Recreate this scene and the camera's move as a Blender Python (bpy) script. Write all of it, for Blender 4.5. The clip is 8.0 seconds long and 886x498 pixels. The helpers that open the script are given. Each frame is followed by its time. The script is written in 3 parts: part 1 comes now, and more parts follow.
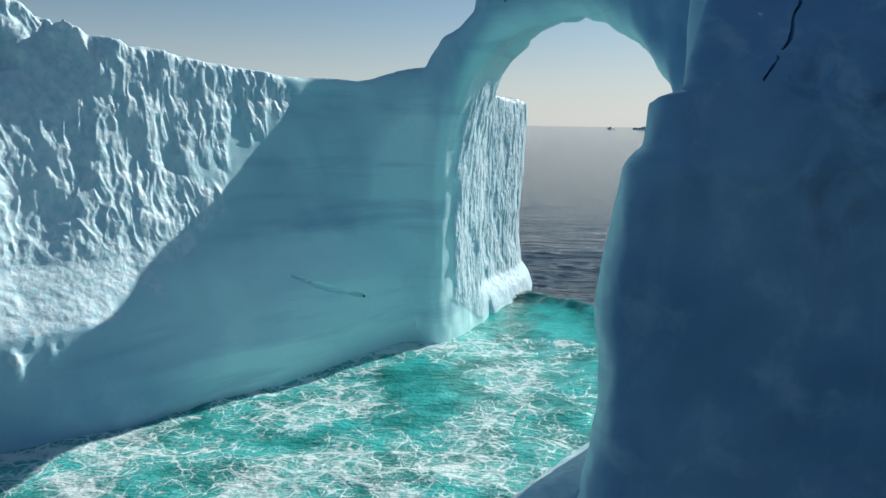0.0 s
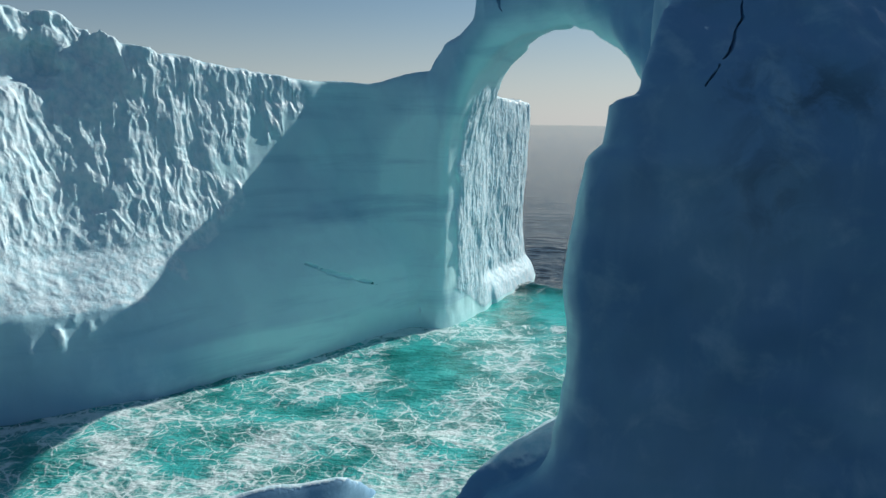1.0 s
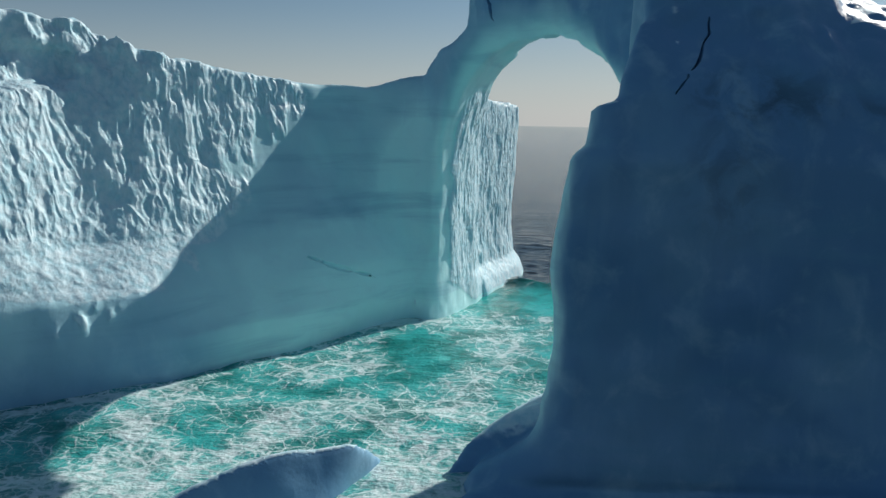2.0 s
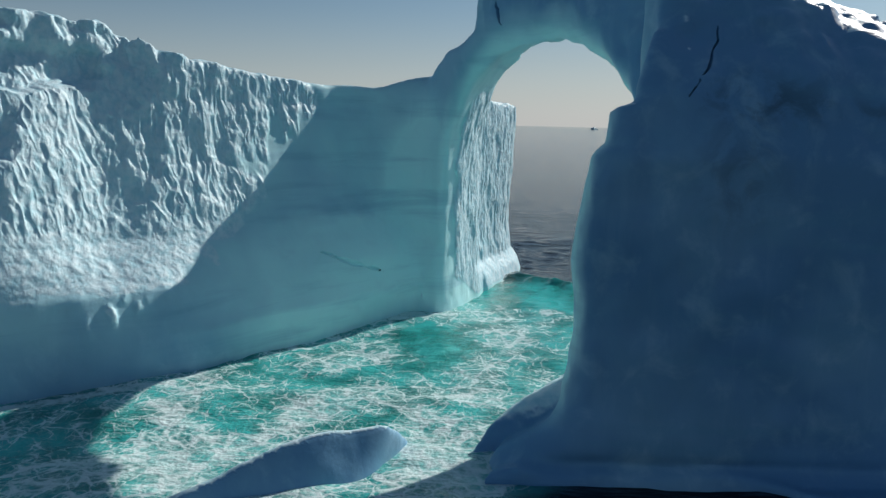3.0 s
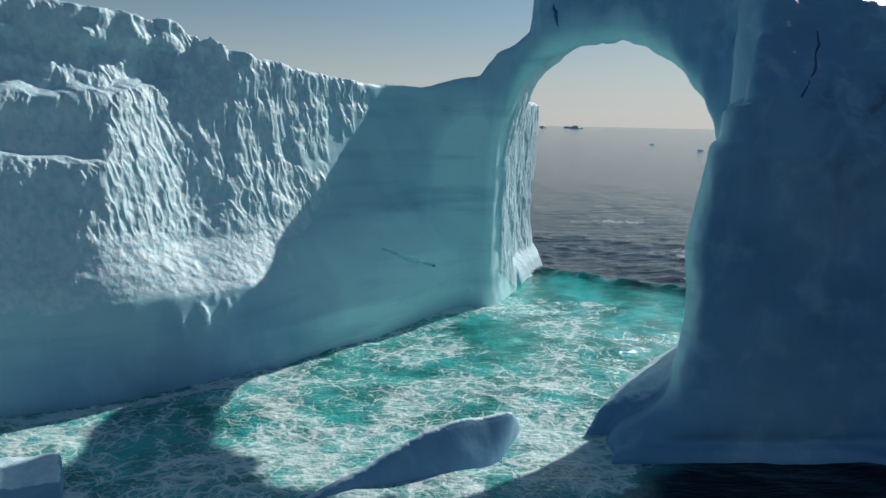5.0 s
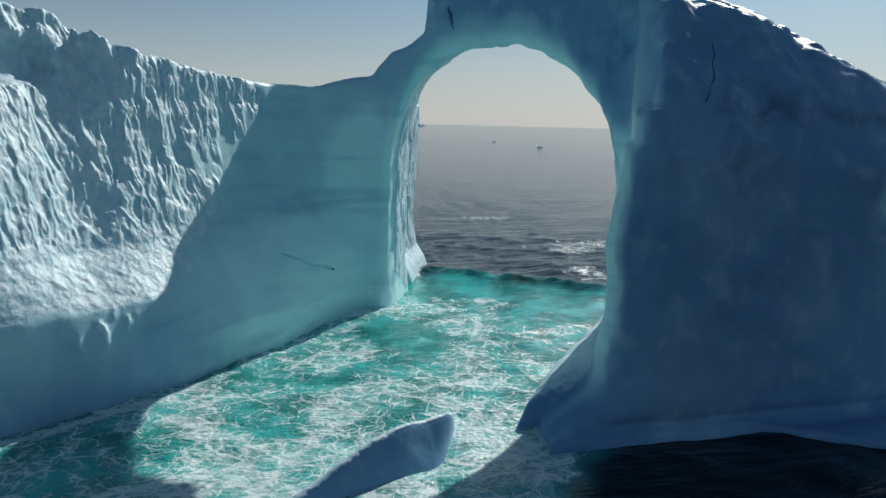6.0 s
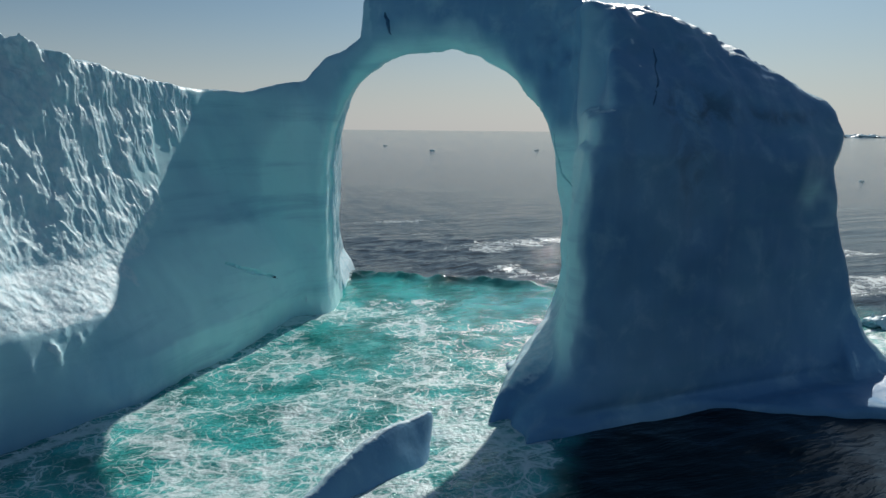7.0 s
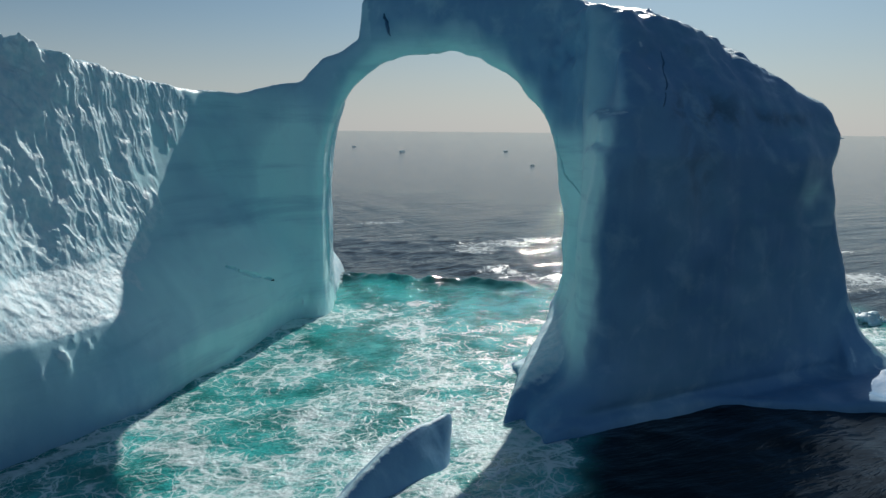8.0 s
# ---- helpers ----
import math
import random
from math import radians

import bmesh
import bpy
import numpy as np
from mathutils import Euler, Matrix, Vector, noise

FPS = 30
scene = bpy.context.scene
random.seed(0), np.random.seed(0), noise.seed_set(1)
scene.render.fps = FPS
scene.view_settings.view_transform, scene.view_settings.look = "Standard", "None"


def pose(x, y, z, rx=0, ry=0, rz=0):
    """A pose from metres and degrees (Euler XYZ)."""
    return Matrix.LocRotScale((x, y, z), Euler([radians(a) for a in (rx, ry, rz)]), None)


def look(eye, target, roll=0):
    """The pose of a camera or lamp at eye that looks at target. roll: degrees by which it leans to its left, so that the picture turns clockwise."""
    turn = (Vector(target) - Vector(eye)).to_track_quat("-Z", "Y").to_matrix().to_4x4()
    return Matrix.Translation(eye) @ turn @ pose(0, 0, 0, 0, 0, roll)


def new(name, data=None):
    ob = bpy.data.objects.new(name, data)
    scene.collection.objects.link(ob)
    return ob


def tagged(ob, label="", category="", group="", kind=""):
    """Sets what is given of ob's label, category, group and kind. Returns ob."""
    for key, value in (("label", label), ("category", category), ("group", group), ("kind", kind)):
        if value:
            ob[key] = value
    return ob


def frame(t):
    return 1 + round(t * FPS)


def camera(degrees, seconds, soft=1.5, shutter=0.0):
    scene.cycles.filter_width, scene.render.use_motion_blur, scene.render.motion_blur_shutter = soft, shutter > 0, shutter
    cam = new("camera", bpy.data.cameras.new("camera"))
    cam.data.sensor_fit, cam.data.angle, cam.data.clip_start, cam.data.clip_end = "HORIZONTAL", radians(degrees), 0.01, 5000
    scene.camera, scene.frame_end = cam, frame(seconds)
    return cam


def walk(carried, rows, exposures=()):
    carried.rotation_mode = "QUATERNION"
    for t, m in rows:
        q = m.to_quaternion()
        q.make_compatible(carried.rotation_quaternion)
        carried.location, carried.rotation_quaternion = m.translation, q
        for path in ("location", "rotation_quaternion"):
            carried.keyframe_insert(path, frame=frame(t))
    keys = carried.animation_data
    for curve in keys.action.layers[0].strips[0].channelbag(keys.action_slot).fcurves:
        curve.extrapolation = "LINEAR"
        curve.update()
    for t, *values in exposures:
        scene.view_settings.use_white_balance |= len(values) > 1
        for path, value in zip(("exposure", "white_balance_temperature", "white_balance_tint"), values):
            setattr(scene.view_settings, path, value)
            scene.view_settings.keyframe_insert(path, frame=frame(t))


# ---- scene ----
cam = camera(62.6, 8.0)
PATH = [
    (0, (2.046, 1.569, 18.614), (1.983, 3.538, 18.269), 1.0),
    (0.5, (2.876, -0.572, 18.611), (2.765, 1.395, 18.271), 0.9),
    (1, (3.54, -2.851, 18.666), (3.427, -0.885, 18.319), 0.9),
    (2.3, (2.595, -7.607, 18.768), (2.534, -5.637, 18.424), 1.2),
    (2.5, (2.113, -8.122, 18.779), (2.062, -6.152, 18.435), 1.2),
    (3, (0.569, -9.279, 18.737), (0.55, -7.309, 18.392), 1.3),
    (3.5, (-1.375, -10.092, 18.716), (-1.361, -8.123, 18.367), 1.4),
    (4, (-3.685, -10.601, 18.629), (-3.635, -8.632, 18.28), 1.4),
    (4.5, (-6.233, -10.771, 18.593), (-6.146, -8.803, 18.244), 1.4),
    (4.7, (-7.417, -10.781, 18.508), (-7.313, -8.814, 18.161), 1.3),
    (5.8, (-13.432, -9.963, 18.742), (-13.122, -8.019, 18.391), 1.5),
    (5.9, (-13.823, -9.766, 18.739), (-13.399, -7.843, 18.389), 1.3),
    (6, (-14.196, -9.749, 18.75), (-13.661, -7.852, 18.406), 1.4),
    (6.1, (-14.745, -9.7, 18.735), (-14.101, -7.837, 18.394), 1.2),
    (6.2, (-15.401, -9.653, 18.723), (-14.666, -7.823, 18.387), 1.1),
    (6.3, (-16.065, -9.631, 18.713), (-15.311, -7.809, 18.379), 1.0),
    (6.5, (-17.17, -9.414, 18.655), (-16.394, -7.601, 18.324), 0.8),
    (7, (-19.079, -8.948, 18.656), (-18.262, -7.152, 18.328), 0.6),
    (7.5, (-20.482, -8.37, 18.736), (-19.625, -6.594, 18.408), 0.6),
    (8, (-21.816, -7.639, 18.683), (-20.917, -5.882, 18.358), 0.6),
]
walk(cam, [(t, look(eye, target, roll)) for t, eye, target, roll in PATH], [(0, 0.27), (0.6, 0.16), (1.2, 0.04), (2.3, -0.08), (5.8, -0.08), (6.6, -0.25), (8, -0.25)])

# ---- world and sun ----
SUN_AZ, SUN_EL = 43.8, 32.3   # degrees clockwise from +y, degrees above the sea
world = bpy.data.worlds.new("world")
scene.world = world
world.use_nodes = True
wn = world.node_tree
sky = wn.nodes.new("ShaderNodeTexSky")
sky.sky_type = "NISHITA"
sky.sun_disc = False
sky.sun_elevation, sky.sun_rotation = radians(SUN_EL), radians(SUN_AZ)
sky.air_density, sky.dust_density, sky.ozone_density = 1.0, 0.5, 2.2
def build_sky():
    """Blue sky above, fading into pale haze within ten degrees of the horizon."""
    hue = wn.nodes.new("ShaderNodeHueSaturation")
    hue.inputs["Saturation"].default_value = 0.74
    wn.links.new(sky.outputs[0], hue.inputs["Color"])
    geo = wn.nodes.new("ShaderNodeTexCoord")
    sep = wn.nodes.new("ShaderNodeSeparateXYZ")
    wn.links.new(geo.outputs["Generated"], sep.inputs[0])
    rise = wn.nodes.new("ShaderNodeMapRange")
    rise.interpolation_type = "SMOOTHSTEP"
    rise.inputs[1].default_value, rise.inputs[2].default_value = -0.03, 0.17
    rise.inputs[3].default_value, rise.inputs[4].default_value = 0.85, 0.0
    wn.links.new(sep.outputs["Z"], rise.inputs[0])
    mix = wn.nodes.new("ShaderNodeMix")
    mix.data_type = "RGBA"
    # the haze is brightest towards the sun
    way = wn.nodes.new("ShaderNodeVectorMath")
    way.operation = "DOT_PRODUCT"
    way.inputs[1].default_value = (math.sin(radians(SUN_AZ)), math.cos(radians(SUN_AZ)), 0)
    wn.links.new(geo.outputs["Generated"], way.inputs[0])
    side = wn.nodes.new("ShaderNodeMapRange")
    for slot, value in ((1, -0.3), (2, 0.95), (3, 0.3), (4, 1.0)):
        side.inputs[slot].default_value = value
    wn.links.new(way.outputs["Value"], side.inputs[0])
    thick = wn.nodes.new("ShaderNodeMath")
    thick.operation = "MULTIPLY"
    wn.links.new(rise.outputs[0], thick.inputs[0])
    wn.links.new(side.outputs[0], thick.inputs[1])
    wn.links.new(thick.outputs[0], mix.inputs[0])
    tint = wn.nodes.new("ShaderNodeMix")
    tint.data_type, tint.blend_type = "RGBA", "MULTIPLY"
    tint.inputs[0].default_value = 1.0
    wn.links.new(hue.outputs[0], tint.inputs[6])
    tint.inputs[7].default_value = (0.70, 0.89, 1.0, 1)
    wn.links.new(tint.outputs[2], mix.inputs[6])
    mix.inputs[7].default_value = (9.4, 9.3, 9.4, 1)
    wn.links.new(mix.outputs[2], wn.nodes["Background"].inputs["Color"])
    wn.nodes["Background"].inputs["Strength"].default_value = 0.062


build_sky()
sun_data = bpy.data.lights.new("sun", "SUN")
sun_data.energy, sun_data.angle, sun_data.color = 4.4, radians(0.6), (1.0, 0.95, 0.88)
sun = new("sun", sun_data)
to_sun = Vector((math.sin(radians(SUN_AZ)) * math.cos(radians(SUN_EL)), math.cos(radians(SUN_AZ)) * math.cos(radians(SUN_EL)), math.sin(radians(SUN_EL))))
sun.matrix_world = look(to_sun * 200, (0, 0, 0))


# ---- material helpers ----
def nodes_of(name):
    m = bpy.data.materials.new(name)
    m.use_nodes = True
    nt = m.node_tree
    return m, nt, nt.nodes["Principled BSDF"]


def add(nt, kind, **values):
    n = nt.nodes.new(kind)
    for k, v in values.items():
        n.inputs[k.replace("_", " ")].default_value = v
    return n


def noise_tex(nt, vec, scale, detail=5.0, rough=0.55, distort=0.0):
    n = add(nt, "ShaderNodeTexNoise", Scale=scale, Detail=detail, Roughness=rough, Distortion=distort)
    nt.links.new(vec, n.inputs["Vector"])
    return n.outputs["Fac"]


def ramp(nt, fac, lo, hi, a=0.0, b=1.0):
    n = add(nt, "ShaderNodeMapRange")
    n.interpolation_type = "SMOOTHSTEP"
    for i, v in ((1, lo), (2, hi), (3, a), (4, b)):
        n.inputs[i].default_value = v
    nt.links.new(fac, n.inputs[0])
    return n.outputs[0]


def mth(nt, op, a, b=0.0, clamp=False):
    n = nt.nodes.new("ShaderNodeMath")
    n.operation, n.use_clamp = op, clamp
    for i, v in enumerate((a, b)):
        if isinstance(v, (int, float)):
            n.inputs[i].default_value = v
        else:
            nt.links.new(v, n.inputs[i])
    return n.outputs[0]


def mixc(nt, fac, a, b):
    n = nt.nodes.new("ShaderNodeMix")
    n.data_type = "RGBA"
    for i, v in ((0, fac), (6, a), (7, b)):
        if isinstance(v, tuple):
            n.inputs[i].default_value = (*v, 1.0)
        elif isinstance(v, (int, float)):
            n.inputs[i].default_value = v
        else:
            nt.links.new(v, n.inputs[i])
    return n.outputs[2]


def coords(nt, scale=(1, 1, 1)):
    c = nt.nodes.new("ShaderNodeTexCoord")
    m = nt.nodes.new("ShaderNodeMapping")
    m.inputs["Scale"].default_value = scale
    nt.links.new(c.outputs["Object"], m.inputs["Vector"])
    return m.outputs["Vector"]


def bump(nt, bsdf, height, strength, distance, normal=None):
    b = add(nt, "ShaderNodeBump", Strength=strength, Distance=distance)
    nt.links.new(height, b.inputs["Height"])
    if normal is not None:
        nt.links.new(normal, b.inputs["Normal"])
    nt.links.new(b.outputs[0], bsdf.inputs["Normal"])
    return b.outputs[0]


# ---- materials ----
def ice_material():
    """Dense blue glacier ice that carries a white weathered crust where the mesh says so."""
    m, nt, bsdf = nodes_of("glacier_ice")
    p = coords(nt)
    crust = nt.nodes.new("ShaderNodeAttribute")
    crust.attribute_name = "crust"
    big = noise_tex(nt, p, 0.12, 4, 0.5)
    fine = noise_tex(nt, p, 1.6, 8, 0.6)
    stain = nt.nodes.new("ShaderNodeAttribute")
    stain.attribute_name = "stain"
    streak = noise_tex(nt, coords(nt, (1.2, 1.2, 0.12)), 0.9, 5, 0.6)
    band = noise_tex(nt, coords(nt, (0.05, 0.05, 0.55)), 1.0, 5, 0.6, 0.4)
    # per-vertex light and shade painted on top of the ice's own tone
    tone_light = nt.nodes.new("ShaderNodeAttribute")
    tone_light.attribute_name = "tone_light"
    tone = mth(nt, "ADD", tone_light.outputs["Fac"], mth(nt, "MULTIPLY", mth(nt, "SUBTRACT", big, 0.5), 0.7), True)
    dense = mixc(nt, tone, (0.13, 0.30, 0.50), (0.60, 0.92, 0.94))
    dense = mixc(nt, mth(nt, "MULTIPLY", ramp(nt, band, 0.5, 0.72), 0.4), dense, (0.15, 0.36, 0.52))
    mottle = noise_tex(nt, p, 0.4, 6, 0.62, 0.4)
    dense = mixc(nt, mth(nt, "MULTIPLY", ramp(nt, mottle, 0.5, 0.75), 0.3), dense, (0.50, 0.74, 0.82))
    dense = mixc(nt, mth(nt, "MULTIPLY", ramp(nt, streak, 0.52, 0.8), 0.08), dense, (0.55, 0.78, 0.82))
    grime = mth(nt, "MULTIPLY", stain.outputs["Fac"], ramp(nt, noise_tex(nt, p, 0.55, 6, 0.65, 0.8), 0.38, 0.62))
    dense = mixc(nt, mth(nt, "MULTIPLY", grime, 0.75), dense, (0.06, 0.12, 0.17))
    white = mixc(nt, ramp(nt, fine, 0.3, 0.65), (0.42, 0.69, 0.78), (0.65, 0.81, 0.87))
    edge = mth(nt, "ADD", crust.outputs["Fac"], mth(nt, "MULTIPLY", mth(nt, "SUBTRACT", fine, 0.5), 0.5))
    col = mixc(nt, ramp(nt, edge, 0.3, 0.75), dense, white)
    nt.links.new(col, bsdf.inputs["Base Color"])
    bsdf.inputs["Roughness"].default_value = 0.42
    bsdf.inputs["IOR"].default_value = 1.31
    h = mth(nt, "ADD", mth(nt, "MULTIPLY", fine, mth(nt, "ADD", mth(nt, "MULTIPLY", crust.outputs["Fac"], 0.8), 0.2)), mth(nt, "MULTIPLY", streak, 0.15))
    bump(nt, bsdf, h, 0.6, 0.22)
    return m


def water_material():
    m, nt, bsdf = nodes_of("sea_water")
    p = coords(nt)
    shoal = nt.nodes.new("ShaderNodeAttribute")
    shoal.attribute_name = "shoal"
    churn = nt.nodes.new("ShaderNodeAttribute")
    churn.attribute_name = "churn"
    warp = nt.nodes.new("ShaderNodeTexNoise")
    warp.inputs["Scale"].default_value, warp.inputs["Detail"].default_value = 0.45, 3.5
    nt.links.new(p, warp.inputs["Vector"])
    off = nt.nodes.new("ShaderNodeVectorMath")
    off.operation = "MULTIPLY_ADD"
    nt.links.new(warp.outputs["Color"], off.inputs[0])
    off.inputs[1].default_value = (2.0, 2.0, 0)
    nt.links.new(p, off.inputs[2])
    patch = noise_tex(nt, p, 0.11, 5, 0.58, 1.0)
    froth = noise_tex(nt, off.outputs[0], 0.8, 10, 0.7, 0.2)
    specks = noise_tex(nt, p, 5.0, 6, 0.7)
    # how much of the water the lace of foam covers: thin threads at first, then a sheet with holes
    cover = mth(nt, "ADD", mth(nt, "SUBTRACT", churn.outputs["Fac"], 0.60), mth(nt, "MULTIPLY", mth(nt, "SUBTRACT", patch, 0.5), 1.4))
    cover = mth(nt, "ADD", cover, mth(nt, "MULTIPLY", mth(nt, "SUBTRACT", froth, 0.5), 0.7))
    cover = mth(nt, "MAXIMUM", mth(nt, "MINIMUM", cover, 1.3), 0.0)
    foam = None
    for scale, gain, body in ((0.34, 0.16, 0.85), (0.8, 0.24, 0.85), (2.0, 0.30, 0.55)):
        v = add(nt, "ShaderNodeTexVoronoi", Scale=scale)
        v.feature = "DISTANCE_TO_EDGE"
        nt.links.new(off.outputs[0], v.inputs["Vector"])
        width = mth(nt, "ADD", mth(nt, "MULTIPLY", mth(nt, "MULTIPLY", cover, cover), gain * 1.6), 0.001)
        ratio = mth(nt, "DIVIDE", v.outputs["Distance"], width)
        ratio = mth(nt, "ADD", ratio, mth(nt, "MULTIPLY", mth(nt, "SUBTRACT", specks, 0.5), 1.8))
        lace = mth(nt, "MULTIPLY", ramp(nt, ratio, 2.0, 0.15), body)
        foam = lace if foam is None else mth(nt, "MAXIMUM", foam, lace)
    sheet = mth(nt, "ADD", cover, mth(nt, "MULTIPLY", mth(nt, "SUBTRACT", specks, 0.5), 1.6))
    foam = mth(nt, "MAXIMUM", foam, mth(nt, "MULTIPLY", ramp(nt, sheet, 0.18, 0.85), 0.7))
    foam = mth(nt, "MULTIPLY", foam, ramp(nt, cover, 0.03, 0.3))
    foam = mth(nt, "MULTIPLY", foam, ramp(nt, froth, 0.36, 0.56, 0.5, 1.0))
    deep = noise_tex(nt, p, 0.22, 4, 0.6)
    milky = ramp(nt, mth(nt, "ADD", cover, mth(nt, "MULTIPLY", mth(nt, "SUBTRACT", froth, 0.5), 1.2)), 0.05, 0.7)
    sea = (0.003, 0.007, 0.011)
    teal = mixc(nt, ramp(nt, deep, 0.35, 0.65), (0.014, 0.21, 0.19), (0.045, 0.46, 0.44))
    teal = mixc(nt, mth(nt, "MULTIPLY", milky, 0.35), teal, (0.12, 0.50, 0.48))
    col = mixc(nt, shoal.outputs["Fac"], sea, teal)
    col = mixc(nt, foam, col, (0.75, 0.86, 0.87))
    nt.links.new(col, bsdf.inputs["Base Color"])
    nt.links.new(mth(nt, "ADD", mth(nt, "MULTIPLY", foam, 0.5), ramp(nt, shoal.outputs["Fac"], 0.0, 1.0, 0.07, 0.05)), bsdf.inputs["Roughness"])
    bsdf.inputs["Specular Tint"].default_value = (0.80, 0.93, 1.0, 1)
    bsdf.inputs["IOR"].default_value = 1.33
    bsdf.inputs["Specular IOR Level"].default_value = 0.5
    ripple = mth(nt, "ADD", noise_tex(nt, coords(nt, (0.5, 1.2, 1)), 0.9, 6, 0.6), mth(nt, "MULTIPLY", noise_tex(nt, p, 3.2, 3, 0.5), 0.3))
    waves = add(nt, "ShaderNodeBump", Distance=1.5)
    nt.links.new(ramp(nt, shoal.outputs["Fac"], 0.0, 1.0, 0.26, 0.2), waves.inputs["Strength"])
    nt.links.new(noise_tex(nt, coords(nt, (0.10, 0.42, 1)), 1.0, 5, 0.58, 0.3), waves.inputs["Height"])
    chop = bump(nt, bsdf, ripple, 0.8, 0.5, waves.outputs[0])
    nt.links.new(ramp(nt, shoal.outputs["Fac"], 0.0, 1.0, 0.16, 0.7), chop.node.inputs["Strength"])
    return m


ICE = ice_material()
WATER = water_material()


# ---- numeric helpers ----
def lattice(ix, iy, iz, seed):
    h = (ix * 374761393 + iy * 668265263 + iz * 1274126177 + seed * 974711) & 0xFFFFFFFF
    h = ((h ^ (h >> 13)) * 1103515245) & 0xFFFFFFFF
    h = ((h ^ (h >> 16)) * 2246822519) & 0xFFFFFFFF
    return ((h ^ (h >> 15)) & 0xFFFF) / 32767.5 - 1.0


def value_noise(x, y, z, seed=0):
    """Smooth noise between -1 and 1 on arrays of places."""
    fx, fy, fz = np.floor(x), np.floor(y), np.floor(z)
    ix, iy, iz = fx.astype(np.int64), fy.astype(np.int64), fz.astype(np.int64)
    u, v, w = x - fx, y - fy, z - fz
    u, v, w = (a * a * a * (a * (a * 6 - 15) + 10) for a in (u, v, w))
    out = 0
    for dx in (0, 1):
        for dy in (0, 1):
            for dz in (0, 1):
                k = (u if dx else 1 - u) * (v if dy else 1 - v) * (w if dz else 1 - w)
                out = out + k * lattice(ix + dx, iy + dy, iz + dz, seed)
    return out


def fractal(x, y, z, octaves=4, seed=0, gain=0.5):
    total, amp = 0, 1.0
    for i in range(octaves):
        total = total + amp * value_noise(x * 2 ** i, y * 2 ** i, z * 2 ** i, seed + i)
        amp *= gain
    return total


def smin(a, b, k):
    h = np.clip(0.5 + 0.5 * (b - a) / k, 0, 1)
    return b + (a - b) * h - k * h * (1 - h)


def smax(a, b, k):
    return -smin(-a, -b, k)


def step(x, lo, hi):
    t = np.clip((x - lo) / (hi - lo), 0, 1)
    return t * t * (3 - 2 * t)


def surface_net(F, origin, h):
    """The zero surface of a field on a grid, as vertices and quads."""
    inside = F < 0
    shape = tuple(n - 1 for n in F.shape)
    corners = [(i, j, k) for i in (0, 1) for j in (0, 1) for k in (0, 1)]
    count = np.zeros(shape, np.int8)
    for i, j, k in corners:
        count += inside[i:i + shape[0], j:j + shape[1], k:k + shape[2]]
    cells = np.argwhere((count > 0) & (count < 8))
    ids = np.full(shape, -1, np.int64)
    ids[tuple(cells.T)] = np.arange(len(cells))
    val = {c: F[cells[:, 0] + c[0], cells[:, 1] + c[1], cells[:, 2] + c[2]] for c in corners}
    total, n = np.zeros((len(cells), 3)), np.zeros(len(cells))
    for a in corners:
        for axis in range(3):
            if a[axis]:
                continue
            b = tuple(1 if i == axis else a[i] for i in range(3))
            cross = (val[a] < 0) != (val[b] < 0)
            t = np.where(cross, val[a] / np.where(cross, val[a] - val[b], 1), 0)
            for i in range(3):
                total[:, i] += np.where(cross, a[i] + (t if i == axis else 0), 0)
            n += cross
    verts = (cells + total / n[:, None]) * h + np.array(origin)
    quads = []
    for axis in range(3):
        o1, o2 = [(1, 2), (2, 0), (0, 1)][axis]
        lo = [slice(None)] * 3
        hi = [slice(None)] * 3
        lo[axis], hi[axis] = slice(0, -1), slice(1, None)
        flip = inside[tuple(lo)] != inside[tuple(hi)]
        e = np.argwhere(flip)
        e = e[(e[:, o1] > 0) & (e[:, o2] > 0) & (e[:, o1] < F.shape[o1] - 1) & (e[:, o2] < F.shape[o2] - 1)]
        d1, d2 = np.zeros(3, int), np.zeros(3, int)
        d1[o1], d2[o2] = 1, 1
        q = np.stack([ids[tuple((e - d1 - d2).T)], ids[tuple((e - d2).T)], ids[tuple(e.T)], ids[tuple((e - d1).T)]], 1)
        out = inside[tuple(e.T)]
        quads.append(np.where(out[:, None], q, q[:, ::-1]))
    return verts, np.concatenate(quads)


def vertex_normals(verts, quads):
    n = np.cross(verts[quads[:, 2]] - verts[quads[:, 0]], verts[quads[:, 3]] - verts[quads[:, 1]])
    out = np.zeros_like(verts)
    for i in range(4):
        for a in range(3):
            out[:, a] += np.bincount(quads[:, i], n[:, a], len(verts))
    return out / np.maximum(np.linalg.norm(out, axis=1), 1e-9)[:, None]


def mesh_object(name, verts, quads, material, parent=None, normals=None, **attributes):
    me = bpy.data.meshes.new(name)
    me.vertices.add(len(verts))
    me.vertices.foreach_set("co", np.asarray(verts, np.float32).ravel())
    me.loops.add(quads.size)
    me.loops.foreach_set("vertex_index", quads.ravel().astype(np.int32))
    me.polygons.add(len(quads))
    me.polygons.foreach_set("loop_start", np.arange(0, quads.size, quads.shape[1], dtype=np.int32))
    me.polygons.foreach_set("use_smooth", np.ones(len(quads), bool))
    me.update(calc_edges=True)
    for key, values in attributes.items():
        me.attributes.new(key, "FLOAT", "POINT").data.foreach_set("value", np.asarray(values, np.float32))
    me.materials.append(material)
    if normals is not None:
        me.normals_split_custom_set_from_vertices(normals.tolist())
    ob = new(name, me)
    ob.parent = parent
    return ob


